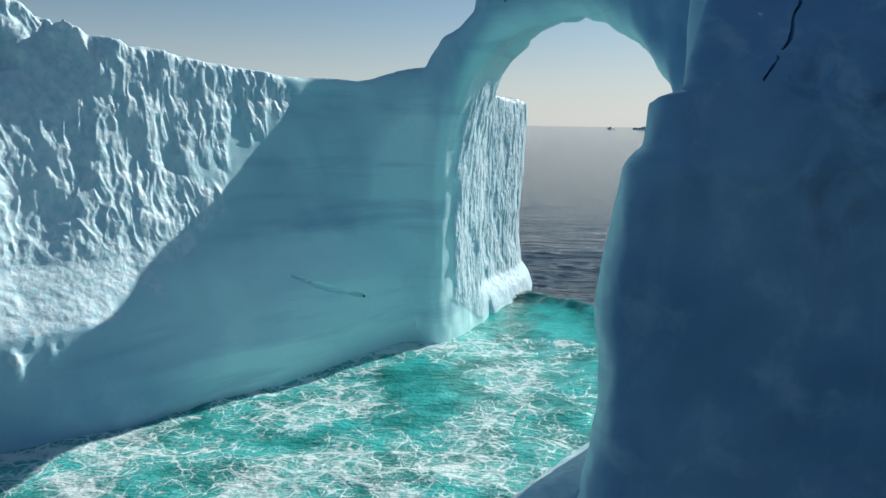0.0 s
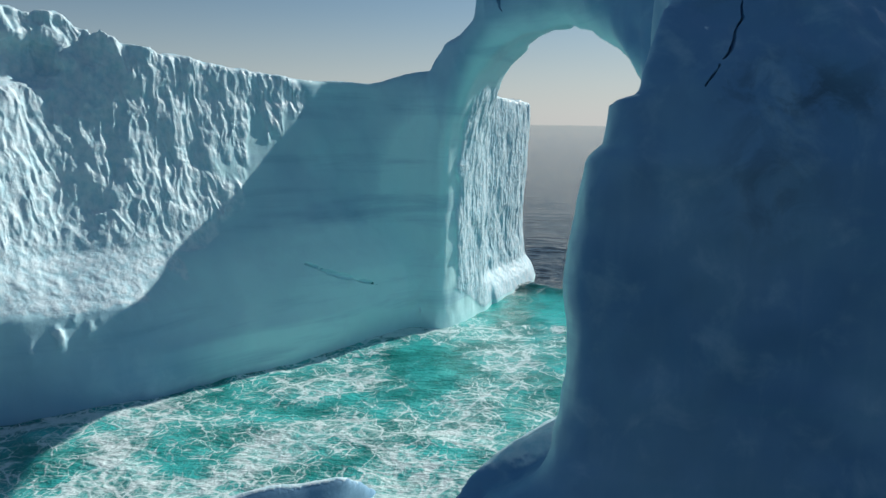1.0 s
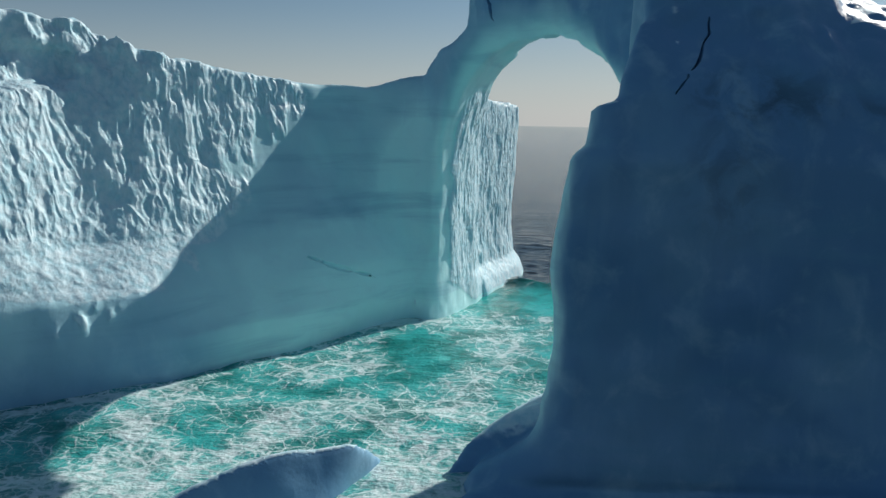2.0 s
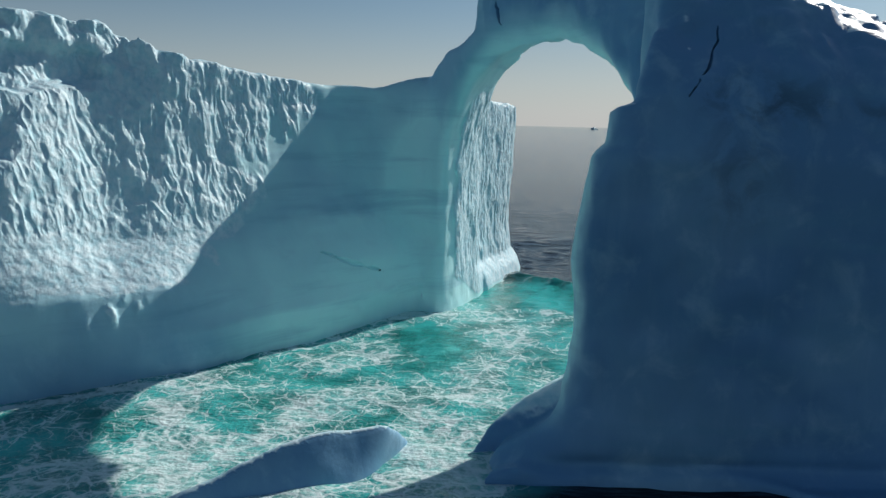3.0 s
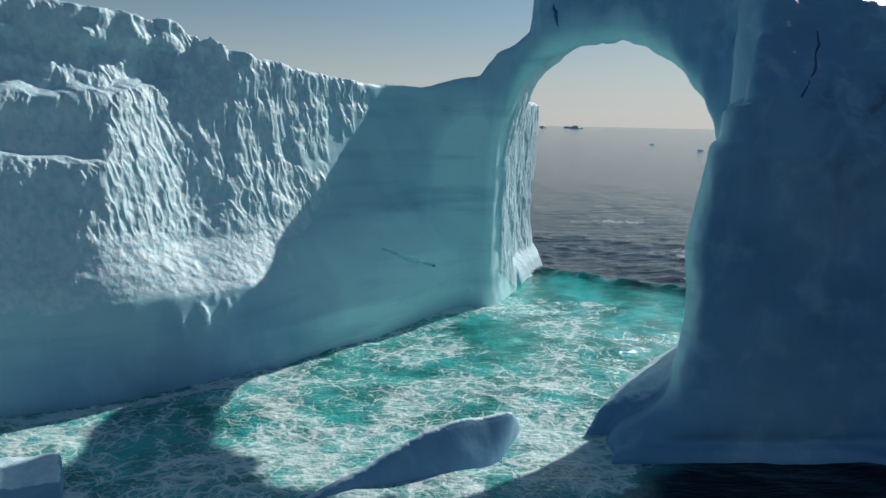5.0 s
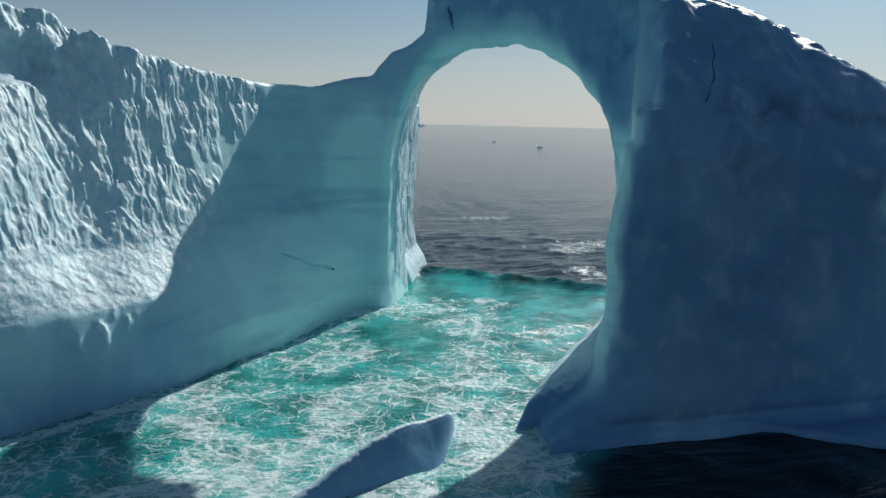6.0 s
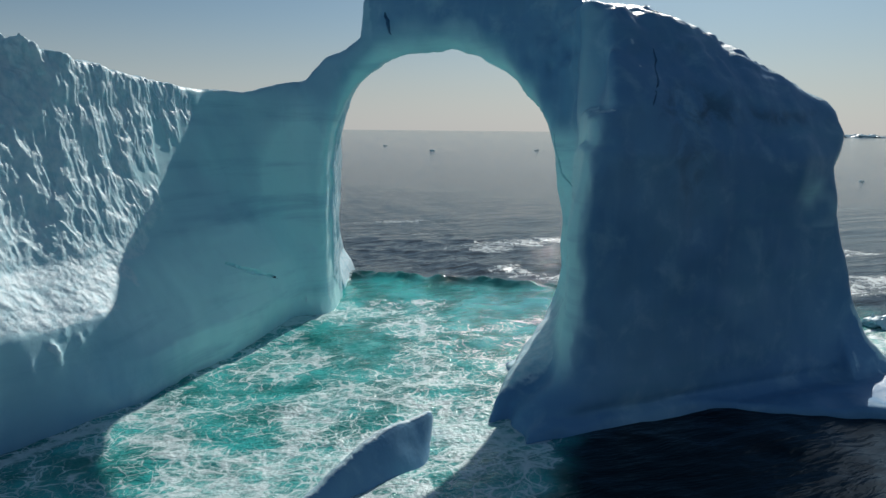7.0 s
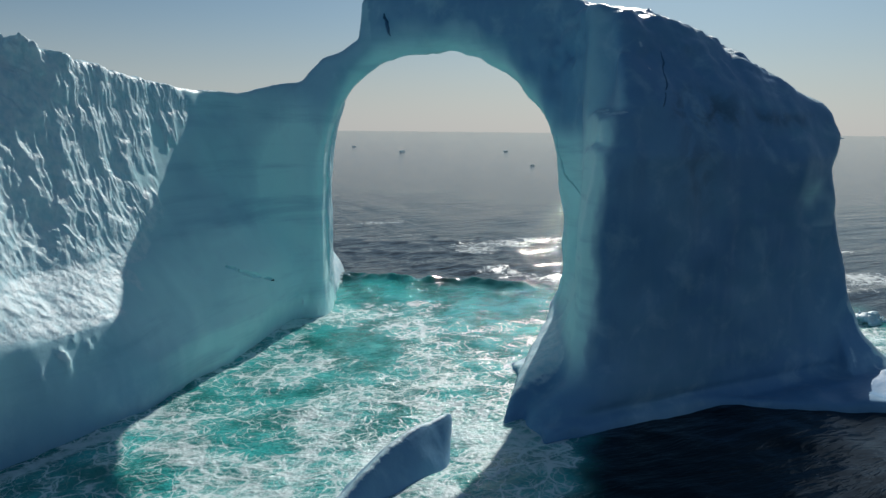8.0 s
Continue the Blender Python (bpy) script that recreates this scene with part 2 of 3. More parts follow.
def sub_mesh(verts, quads, keep, normals, attribute):
    q = quads[keep]
    used, inv = np.unique(q, return_inverse=True)
    return verts[used], inv.reshape(q.shape), normals[used], attribute[used]


# ---- the iceberg ----
FACE = [(-60, 20), (-40, 29.5), (-29, 34), (-20, 39.5), (-13.6, 46), (-5.3, 57), (0.4, 64.5), (3.6, 69.8), (9.4, 83), (7, 89), (-6, 93), (-40, 100)]
LEVEL = [-3, 0, 1.5, 3, 6.2, 8, 9.5, 11, 15, 20, 25]
SETBACK = {1: [0.9, 0.5, 0.2, 0.1, 0.4, 0.5, 0.9, 1.3, 2.1, 4.2, 6.6], 2: [1.2, 0.7, 0.7, 0.9, 1.2, 1.5, 2.2, 2.8, 4.0, 6.3, 9.0], 3: [1.5, 1.2, 1.2, 1.4, 2.3, 4.2, 5.7, 6.4, 7.8, 9.5, 11.1],
           4: [1.6, 1.4, 1.3, 1.3, 3.3, 4.6, 5.6, 6.3, 7.7, 8.9, 9.4], 5: [1.1, 0.75, 0.5, 0.35, 1.0, 1.9, 2.8, 3.7, 5.9, 7.7, 8.1], 6: [1.9, 1.5, 1.0, 0.1, 0.3, 0.4, 0.45, 0.5, 0.5, 0.3, 0],
           7: [-0.3, -0.3, 0.2, 1.2, 1.6, 1.6, 1.5, 1.5, 1.4, 1.2, 1.2]}
RIM = ((0, 1, 2, 3, 3.8, 4.5, 5, 6, 6.8, 7.4, 8, 9, 11), (25.4, 25.9, 26.2, 26.1, 23.9, 22.8, 21.75, 21.35, 21.3, 20.6, 20.2, 19, 18))


def plan_curve():
    pts = [Vector(p) for p in FACE]
    out = []
    for i in range(len(pts) - 1):
        a, b = pts[max(i - 1, 0)], pts[i]
        c, d = pts[i + 1], pts[min(i + 2, len(pts) - 1)]
        for k in range(10):
            t = k / 10
            q = 0.5 * (2 * b + (c - a) * t + (2 * a - 5 * b + 4 * c - d) * t * t + (3 * b - a - 3 * c + d) * t ** 3)
            out.append((q.x, q.y, i + t))
    out.append((*FACE[-1], len(FACE) - 1))
    return np.array(out)


def iceberg_field(h=0.25):
    xs, ys, zs = (np.arange(lo, hi, h, dtype=np.float32) for lo, hi in ((-46, 38), (16, 95), (-1.6, 32.4)))
    X2, Y2 = np.meshgrid(xs, ys, indexing="ij")
    line = plan_curve()
    best, dist, idx = np.full(X2.shape, 1e9, np.float32), np.zeros_like(X2), np.zeros_like(X2)
    for (ax, ay, ai), (bx, by, bi) in zip(line[:-1], line[1:]):
        ex, ey = bx - ax, by - ay
        t = np.clip(((X2 - ax) * ex + (Y2 - ay) * ey) / (ex * ex + ey * ey), 0, 1)
        qx, qy = X2 - ax - ex * t, Y2 - ay - ey * t
        d = np.hypot(qx, qy)
        side = np.where(ex * qy - ey * qx > 0, -1, 1)
        near = d < best
        best, dist, idx = np.where(near, d, best), np.where(near, d * side, dist).astype(np.float32), np.where(near, ai + (bi - ai) * t, idx).astype(np.float32)
    Z = zs[None, None, :]
    # wall
    keys = sorted(SETBACK)
    table = np.array([np.interp(zs, LEVEL, SETBACK[k]) for k in keys], np.float32)
    at = np.clip(idx, keys[0], keys[-1]) - keys[0]
    lo = np.minimum(at.astype(int), len(keys) - 2)
    w = (at - lo)[..., None]
    w = w * w * (3 - 2 * w)
    F = table[lo] * (1 - w) + table[lo + 1] * w
    F += dist[..., None]
    rim = np.interp(idx, *RIM).astype(np.float32)
    F = smax(F, Z - (rim + 0.12 * (dist + 8))[..., None], 0.6)
    F = np.maximum(F, -(dist + 24)[..., None])
    # arch span: u runs along the opening, n through it
    u = (0.607 * (X2 - 2) - 0.794 * (Y2 - 60))[..., None]
    n = (0.794 * (X2 - 2) + 0.607 * (Y2 - 60))[..., None]
    slab = np.abs(n - 2.6) - 4.4
    top = np.interp(u, [-9, -5, -3.2, -1.4, 0.9, 2.7, 3.3, 10, 20, 27], [20.2, 22.3, 23.8, 25.1, 25.7, 26.9, 30.0, 31.0, 29.6, 27.6]).astype(np.float32)
    slab = smax(slab, Z - top, 1.0)
    slab = smax(slab, np.abs(u - 9) - 17, 1.0)
    F = smin(F, slab, 3.0)
    flare = np.maximum(0, -n)
    rx = np.where(u > 9.75, 12.5 + 0.55 * flare + 0.45 * np.maximum(0, n), 11.0 + 0.36 * (n + np.sqrt(n * n + 5)))
    rz = 15.1 + 1.1 * flare + 0.3 * np.maximum(0, n)
    power = np.where(u < 9.75, 2.8, 2.1).astype(np.float32)
    hole = np.abs((u - 9.75) / rx) ** power + (np.maximum(Z - 10, 0) / rz) ** power
    hole = (hole ** (1 / power) - 1) * 11 + np.maximum(0, -n - 6) * 2 + np.maximum(0, n - 9) * 2
    F = smax(F, -hole, 0.9)
    del hole, slab
    # pier
    X, Y = X2[..., None], Y2[..., None]
    f32 = lambda heights, sizes: np.interp(zs, heights, sizes).astype(np.float32)
    # the jamb steps back in two uneven nicks and leans away above
    uneven = value_noise(X2 / 2.2, Y2 / 2.2, 0 * X2, 161)[..., None]
    nick = (0.7 * step(Z + 0.4 * uneven, 17.3, 17.7) + 1.1 * step(Z - 0.4 * uneven, 19.55, 19.95)) * (0.85 + 0.3 * uneven) + 0.07 * np.maximum(Z - 17, 0)
    jamb = -0.87 * X + 0.49 * Y - 8.0 + 0.7 * np.exp(-((Y - 37.5) / 4) ** 2) * step(Z, 4, 8) - (1 - 0.8 * step(Y, 33.0, 41.0)) * f32([-3, 0, 0.8, 1.5, 2.5, 4, 7, 30], [6, 4.8, 3.7, 2.1, 0.9, 0.25, 0, 0]) + nick * step(-Y, -36, -31) + 0.104 * (Y - 34.3) * step(-Z, -15, -11) * step(Z, 2.5, 5)
    front = 27.2 - Y - f32([-3, 0, 0.5, 0.8, 1.05, 1.5, 8, 17, 20.3, 23.8, 27], [1.2, 0.9, 0.6, 0.1, 0.1, 0.4, 0, 0, -1.3, -3.6, -5.5])
    F2 = smax(jamb, front, 1.1)
    F2 = smax(F2, 24.7 - 0.7 * X - 0.7 * Y - f32([-3, 0, 0.8, 1.5, 2.5, 4, 7, 30], [3.6, 2.8, 2.3, 1.6, 0.8, 0.2, 0, 0]) + 0.8 * nick, 1.2)
    right = 0.96 * X - 0.27 * Y - 20.3 - f32([-3, 0, 2.6, 7.4, 9.6, 11, 12.7, 16, 18.5, 20, 30], [7.5, 6.2, 4.6, 2.5, 1.9, 1.3, 0.5, 0.2, 1.6, 1.4, 0.9])
    F2 = smax(F2, right, 1.0)
    F2 = smax(F2, -0.78 * X + 0.626 * Y - 15.75 - f32([0, 3, 6, 30], [0.2, 0.1, 0, 0]), 1.2)
    F2 = smax(F2, -0.5 * X + 0.866 * Y - 30.6 - f32([0, 4, 8, 30], [5, 2, 0, 0]), 1.0)
    F2 = smax(F2, 0.5 * X + 0.87 * Y - 57.5 - f32([0, 6, 30], [4, 0, 0]), 1.5)
    F2 = smax(F2, Z - np.minimum(26.7 - 0.285 * (X - 13) + 0.6 * np.exp(-((X - 20) / 3.5) ** 2) + 0.22 * (Y - 31) + step(X, 15, 19) * (0.16 * (Y - 31) - 0.1 - 0.45 * np.maximum(0, 32 - Y) * step(-X, -27, -24)), 28.3 - 0.15 * (X - 14)), 0.9)
    foot = np.maximum(np.maximum(26.4 - Y - np.maximum(0, X - 17) * 0.62, -0.91 * X + 0.41 * Y - 8.4), np.maximum(0.96 * X - 0.27 * Y - 27, Y - 40))
    foot = smax(foot, Z - 0.55 + 0.25 * uneven + 0 * foot, 0.4)
    F2 = smin(F2, foot, 0.5)
    # a lumpy skirt on its seaward side
    skirt = smax((0.96 * X - 0.27 * Y - 28.4) * 0.62 + Z * 0.8, 25.0 - Y + 0.5 * Z, 0.8)
    skirt = np.maximum(smax(skirt, Z - 4.6 + 0.0 * X, 0.8), np.maximum(Y - 44, 30 - X))
    # a low snow ramp along its channel side
    ridge = -0.87 * X + 0.49 * Y - 8.0
    ramp_up = smax((0.43 * ridge + Z - 3.6) * 0.92, 31.0 + 0.18 * (X - 4.7) - Y + 0.3 * (Z - 1), 0.8)
    ramp_up = smax(ramp_up, np.maximum(ridge - 4.2 + 0.36 * (Y - 33) + 0.15 * Z, Y - 42.5), 0.6)
    F2 = smin(F2, ramp_up, 1.0)
    F2 = smin(F2, skirt, 0.35)
    F = smin(F, F2, 1.4).astype(np.float32)
    del F2, foot, jamb, right, skirt, ramp_up
    # relief near the surface: slow undulation everywhere, flutes where meltwater runs
    i, j, k = np.nonzero(np.abs(F) < 1.8)
    px, py, pz = (a.astype(np.float64) for a in (xs[i], ys[j], zs[k]))
    flute, crust = weathering(px, py, pz, idx[i, j], dist[i, j])
    slow = 0.30 * fractal(px / 7, py / 7, pz / 9, 3, 11) * (1 - 0.7 * flute)
    rough = 0.07 * fractal(px / 1.3, py / 1.3, pz / 1.8, 2, 31)
    wx = px + 0.5 * value_noise(px / 2, py / 2, pz / 2.5, 81)
    wy = py + 0.5 * value_noise(px / 2, py / 2, pz / 2.5, 82)
    rill = 1 - np.abs(value_noise(wx / 0.85, wy / 0.85, pz / 4.2, 51)) * 2.2
    rill2 = 1 - np.abs(value_noise(wx / 2.1, wy / 2.1, pz / 7.5, 52)) * 2.0
    lumps = fractal(px / 2.4, py / 2.4, pz / 2.4, 2, 71)
    ledge = terrace(px, py, pz)
    on_pier = (px - 0.6 * (py - 50) > 6)
    crown = on_pier * step(pz, 21.5, 24)
    slow = slow * np.where(on_pier, step(pz, 0.6, 3.0), 1.0)
    slow = slow + 0.4 * step(pz, 19.5, 21.5) * step(-px, 19, 23) * fractal(px / 1.7, py / 1.7, pz / 1.5, 2, 171)
    groove = 0.16 * on_pier * step(pz, 1.5, 5) * (np.abs(value_noise(px / 2.2, py / 2.2, pz / 11, 151)) + 0.5 * np.abs(value_noise(px / 0.9, py / 0.9, pz / 6, 152)))
    slow = slow + groove + 0.22 * on_pier * step(pz, 0.6, 3.0) * fractal(px / 3.2, py / 3.2, pz / 4.5, 3, 111) + 0.32 * crown * step(px, 11, 14) * fractal(px / 1.3, py / 1.3, pz / 1.3, 3, 121)
    F[i, j, k] += (slow + rough - flute * ((0.25 + 0.75 * step(pz, 8, 12.5) + (px > 0)).clip(0, 1) * (0.07 * rill + 0.10 * rill2 + 0.08 * lumps - 0.08) - ledge) - 0.28 * knobs(px, py, pz)).astype(np.float32)
    return F, (xs[0], ys[0], zs[0]), h, (xs, ys, idx, dist)


def knobs(x, y, z):
    """Small white knobs that stand out of the smooth lower wall."""
    spot = np.exp(-((x + 22.3) / 1.9) ** 2 - ((z - 5.2 - 0.45 * (x + 22.3)) / 0.8) ** 2) * (y < 50)
    spot = spot + np.exp(-((x + 2.4) / 1.4) ** 2 - ((z - 1.9) / 0.6) ** 2) * (y > 50)
    return spot * step(value_noise(x / 0.42, y / 0.42, z / 2.2, 95), -0.05, 0.5)


def terrace(x, y, z):
    """Broken steps in the fluted face, set back above each tread."""
    edge = 20.6 + 0.05 * (x + 29) + 0.7 * value_noise(x / 2.5, y / 2.5, z * 0, 91)
    edge2 = 15.6 + 0.9 * value_noise(x / 2.0, y / 2.0, z * 0, 92)
    up = step(-(x + 27.5) + value_noise(x / 1.5, y / 1.5, z * 0, 93), -1, 1)
    return 1.0 * up * step(z, edge - 0.15, edge + 0.15) * step(-z, -24.2, -22.8) + 0.9 * step(-(x + 29.5), -0.6, 0.6) * step(z, edge2 - 0.15, edge2 + 0.15) * step(-z, -20, -17)


def weathering(x, y, z, idx, dist):
    """Where the face is fluted, and where it wears a white crust."""
    wob = value_noise(x / 2.5, y / 2.5, z / 2.5, 5) * 1.2 + 0.5 * value_noise(x / 0.8, y / 0.8, z / 1.2, 6)
    left = step(-(x + 17.0) + 0.36 * np.minimum(z - 12, 0) + 0.15 * np.maximum(z - 14, 0) + 1.0 * np.exp(-((z - 12) / 2.5) ** 2) + wob, -0.4, 0.6) * step(z + 0.4 * wob, 6.0, 6.8)
    drip = value_noise(x / 0.9, y / 0.9, z / 14, 9)
    hang = step(-(x + 12.8) + 1.2 * wob, -0.5, 0.8) * step(z - 17.8 + 3.4 * drip, -0.5, 0.7)
    through_n = 0.794 * (x - 2) + 0.607 * (y - 60) + 0.6 * wob
    beyond = step(idx + 0.05 * wob, 5.6, 5.75) * step(z, 2.4, 3.6) * step(dist, -6, -5) * step(through_n - 1.5 * np.maximum(3.4 - z, 0), 0.2, 1.0) * step(-(0.607 * (x - 2) - 0.794 * (y - 60)) - 0.3 * wob, 1.2, 2.0) * step(-z, -22.5, -21)
    knob = 0.8 * step(knobs(x, y, z), 0.15, 0.7)
    wall_side = (x < 12) & (dist > -12) & (idx > 0)
    flute = np.where(wall_side, np.maximum(np.maximum(left, hang), beyond), 0.0)
    return flute, np.maximum(flute, np.where(x < 3, knob, 0))


def refine(verts, quads, pick, n, normals, *values):
    """The picked quads, each cut into n x n, as a welded mesh of its own with interpolated normals and values."""
    q = quads[pick]
    g = np.linspace(0, 1, n + 1)
    A, B = np.meshgrid(g, g, indexing="ij")
    k = np.stack([(1 - A) * (1 - B), A * (1 - B), A * B, (1 - A) * B], -1).reshape(-1, 4)
    data = np.concatenate([verts, normals, *(v[:, None] for v in values)], 1)
    fine = np.einsum("kc,qcd->qkd", k, data[q])
    i, j = np.meshgrid(np.arange(n), np.arange(n), indexing="ij")
    c = (i * (n + 1) + j).ravel()
    cell = np.stack([c, c + n + 1, c + n + 2, c + 1], 1)
    faces = (np.arange(len(q))[:, None, None] * (n + 1) ** 2 + cell[None]).reshape(-1, 4)
    flat = fine.reshape(-1, data.shape[1])
    key = np.round(flat[:, :3] * 2000).astype(np.int64)
    key = (key[:, 0] * 4000003 + key[:, 1]) * 4000003 + key[:, 2]
    _, first, inv = np.unique(key, return_index=True, return_inverse=True)
    flat = flat[first]
    return flat[:, :3], inv.reshape(-1)[faces], flat[:, 3:6], [flat[:, 6 + m] for m in range(len(values))]


def blend_normals(plain, bent, w):
    out = plain + (bent - plain) * np.clip(w, 0, 1)[:, None]
    return out / np.maximum(np.linalg.norm(out, axis=1), 1e-9)[:, None]


# fissures: a line in two axes of the face that it runs over, its half width and depth, and the part of the berg it lies in
CRACKS = [
    ((0, 2), [(14.6, 24.1), (14.5, 23.3), (13.7, 21.8), (12.3, 20.1)], 0.05, 0.55, "pier", (26, 33)),
    ((1, 2), [(41.9, 18.4), (41.1, 15.2), (38.5, 13.7), (34.5, 12.6)], 0.09, 0.5, "pier", (34, 45)),
    ((0, 2), [(-10.7, 7.2), (-9.4, 6.7), (-8.2, 6.05), (-5.6, 4.8)], 0.16, 0.3, "ice_wall", (48, 62)),
    ((0, 2), [(3.9, 28.7), (4.1, 27.7), (4.35, 26.85)], 0.14, 0.5, "arch", (50, 60)),
]


def crack_distance(v, axes, line):
    p = v[:, axes]
    jag = 0.16 * value_noise(v[:, 2] * 1.1, p[:, 0] * 0.4, v[:, 2] * 0, 401) + 0.10 * value_noise(v[:, 2] * 3.1, p[:, 0], v[:, 2] * 0, 402)
    best = np.full(len(v), 1e9)
    for (ax, az), (bx, bz) in zip(line[:-1], line[1:]):
        ex, ez = bx - ax, bz - az
        t = np.clip(((p[:, 0] - ax) * ex + (p[:, 1] - az) * ez) / (ex * ex + ez * ez), 0, 1)
        best = np.minimum(best, np.hypot(p[:, 0] + jag - ax - ex * t, p[:, 1] - az - ez * t))
    return best


def largest_patch(quads, pick):
    """The largest connected patch of the picked quads."""
    at = np.nonzero(pick)[0]
    _, q = np.unique(quads[at], return_inverse=True)
    q = q.reshape(-1, 4)
    tag = np.arange(q.max() + 1 if len(q) else 0)
    for _ in range(400):
        low = tag[q].min(1)
        nxt = tag.copy()
        for c in range(4):
            np.minimum.at(nxt, q[:, c], low)
        if (nxt == tag).all():
            break
        tag = nxt
    out = np.zeros(len(quads), bool)
    if len(at):
        own = tag[q[:, 0]]
        out[at[own == np.bincount(own).argmax()]] = True
    return out


def build_iceberg():
    F, origin, h, (xs, ys, idx, dist) = iceberg_field()
    verts, quads = surface_net(F, origin, h)
    del F
    normals = vertex_normals(verts, quads)
    i = np.clip(((verts[:, 0] - xs[0]) / h).astype(int), 0, len(xs) - 1)
    j = np.clip(((verts[:, 1] - ys[0]) / h).astype(int), 0, len(ys) - 1)
    at = idx[i, j]
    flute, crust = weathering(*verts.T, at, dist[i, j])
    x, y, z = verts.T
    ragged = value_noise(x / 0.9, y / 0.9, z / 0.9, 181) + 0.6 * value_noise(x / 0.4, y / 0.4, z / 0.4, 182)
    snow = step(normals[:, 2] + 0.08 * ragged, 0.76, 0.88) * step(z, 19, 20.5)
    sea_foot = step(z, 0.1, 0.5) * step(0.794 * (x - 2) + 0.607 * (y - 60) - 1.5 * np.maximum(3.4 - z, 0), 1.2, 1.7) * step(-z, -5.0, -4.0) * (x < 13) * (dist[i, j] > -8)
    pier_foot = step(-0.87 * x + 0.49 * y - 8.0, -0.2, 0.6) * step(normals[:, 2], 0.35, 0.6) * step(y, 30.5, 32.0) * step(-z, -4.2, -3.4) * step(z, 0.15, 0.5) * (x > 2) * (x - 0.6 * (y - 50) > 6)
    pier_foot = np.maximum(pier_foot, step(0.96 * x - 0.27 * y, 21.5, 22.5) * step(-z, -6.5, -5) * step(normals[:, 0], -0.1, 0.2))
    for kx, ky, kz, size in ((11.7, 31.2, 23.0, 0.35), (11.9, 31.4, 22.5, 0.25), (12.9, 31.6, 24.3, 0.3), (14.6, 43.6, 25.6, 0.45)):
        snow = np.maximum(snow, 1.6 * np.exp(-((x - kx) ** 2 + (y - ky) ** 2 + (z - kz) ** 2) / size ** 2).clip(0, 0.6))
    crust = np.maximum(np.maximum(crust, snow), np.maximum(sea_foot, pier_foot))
    # turquoise ice lines the channel, blue ice the pier's front and the span
    # their glow and shade are painted into the same tone
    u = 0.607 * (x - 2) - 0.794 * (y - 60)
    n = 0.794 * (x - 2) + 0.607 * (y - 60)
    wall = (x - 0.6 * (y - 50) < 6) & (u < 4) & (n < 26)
    # jamb and vault: brighter tone painted for bounced and transmitted light
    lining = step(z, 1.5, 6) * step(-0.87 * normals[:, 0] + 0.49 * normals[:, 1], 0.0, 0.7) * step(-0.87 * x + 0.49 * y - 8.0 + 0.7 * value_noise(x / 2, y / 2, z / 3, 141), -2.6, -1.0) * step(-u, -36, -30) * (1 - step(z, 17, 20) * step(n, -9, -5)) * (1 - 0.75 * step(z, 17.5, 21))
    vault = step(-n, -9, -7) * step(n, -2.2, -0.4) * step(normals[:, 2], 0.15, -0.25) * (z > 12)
    # lower wall and arch side painted brighter, as lit from the water
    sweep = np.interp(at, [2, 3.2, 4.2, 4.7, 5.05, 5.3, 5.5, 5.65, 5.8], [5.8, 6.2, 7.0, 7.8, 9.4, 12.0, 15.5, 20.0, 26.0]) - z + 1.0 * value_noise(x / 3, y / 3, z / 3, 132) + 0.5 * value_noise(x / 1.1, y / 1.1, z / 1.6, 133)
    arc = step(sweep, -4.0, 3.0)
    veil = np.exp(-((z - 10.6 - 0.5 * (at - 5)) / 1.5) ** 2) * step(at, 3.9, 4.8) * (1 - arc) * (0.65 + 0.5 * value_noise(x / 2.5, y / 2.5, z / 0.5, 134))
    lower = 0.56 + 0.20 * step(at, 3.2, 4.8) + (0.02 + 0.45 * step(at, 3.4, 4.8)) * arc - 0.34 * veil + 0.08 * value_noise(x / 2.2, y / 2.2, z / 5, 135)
    # painted shade on the wall's left foot, towards the waterline
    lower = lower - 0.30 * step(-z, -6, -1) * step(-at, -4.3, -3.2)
    tone_light = np.where(n < 1, lower, 0.95)
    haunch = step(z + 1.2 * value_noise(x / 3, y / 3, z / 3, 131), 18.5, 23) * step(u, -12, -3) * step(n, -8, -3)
    tone_light = tone_light + (0.25 - tone_light) * haunch
    tone_light = np.maximum(np.where(wall, tone_light, 0.02 + 1.0 * lining), 0.9 * vault)
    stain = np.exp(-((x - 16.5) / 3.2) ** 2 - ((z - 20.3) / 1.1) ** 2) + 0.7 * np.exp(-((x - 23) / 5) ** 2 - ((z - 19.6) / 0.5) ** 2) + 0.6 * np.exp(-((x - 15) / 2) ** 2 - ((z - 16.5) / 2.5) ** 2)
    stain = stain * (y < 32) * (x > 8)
    berg = tagged(new("iceberg"), "weathered blue and white iceberg with a tall natural arch", "iceberg")
    c = verts[quads].mean(1)
    cu = 0.607 * (c[:, 0] - 2) - 0.794 * (c[:, 1] - 60)
    cn = 0.794 * (c[:, 0] - 2) + 0.607 * (c[:, 1] - 60)
    arch = (cu > -1) & (cu < 20) & (c[:, 2] > 16) & (cn > -4)
    pier = ~arch & (c[:, 0] - 0.6 * (c[:, 1] - 50) > 6)
    masks = {"ice_wall": ~arch & ~pier, "arch": arch, "pier": pier}
    labels = {"ice_wall": "long blue ice wall with white fluted upper face", "arch": "thick blue ice arch", "pier": "massive shaded blue ice pier"}
    fluted = (flute[quads].max(1) > 0.02) & (c[:, 0] > -42)
    bodies = {}
    taken = fluted.copy()
    cracked = []
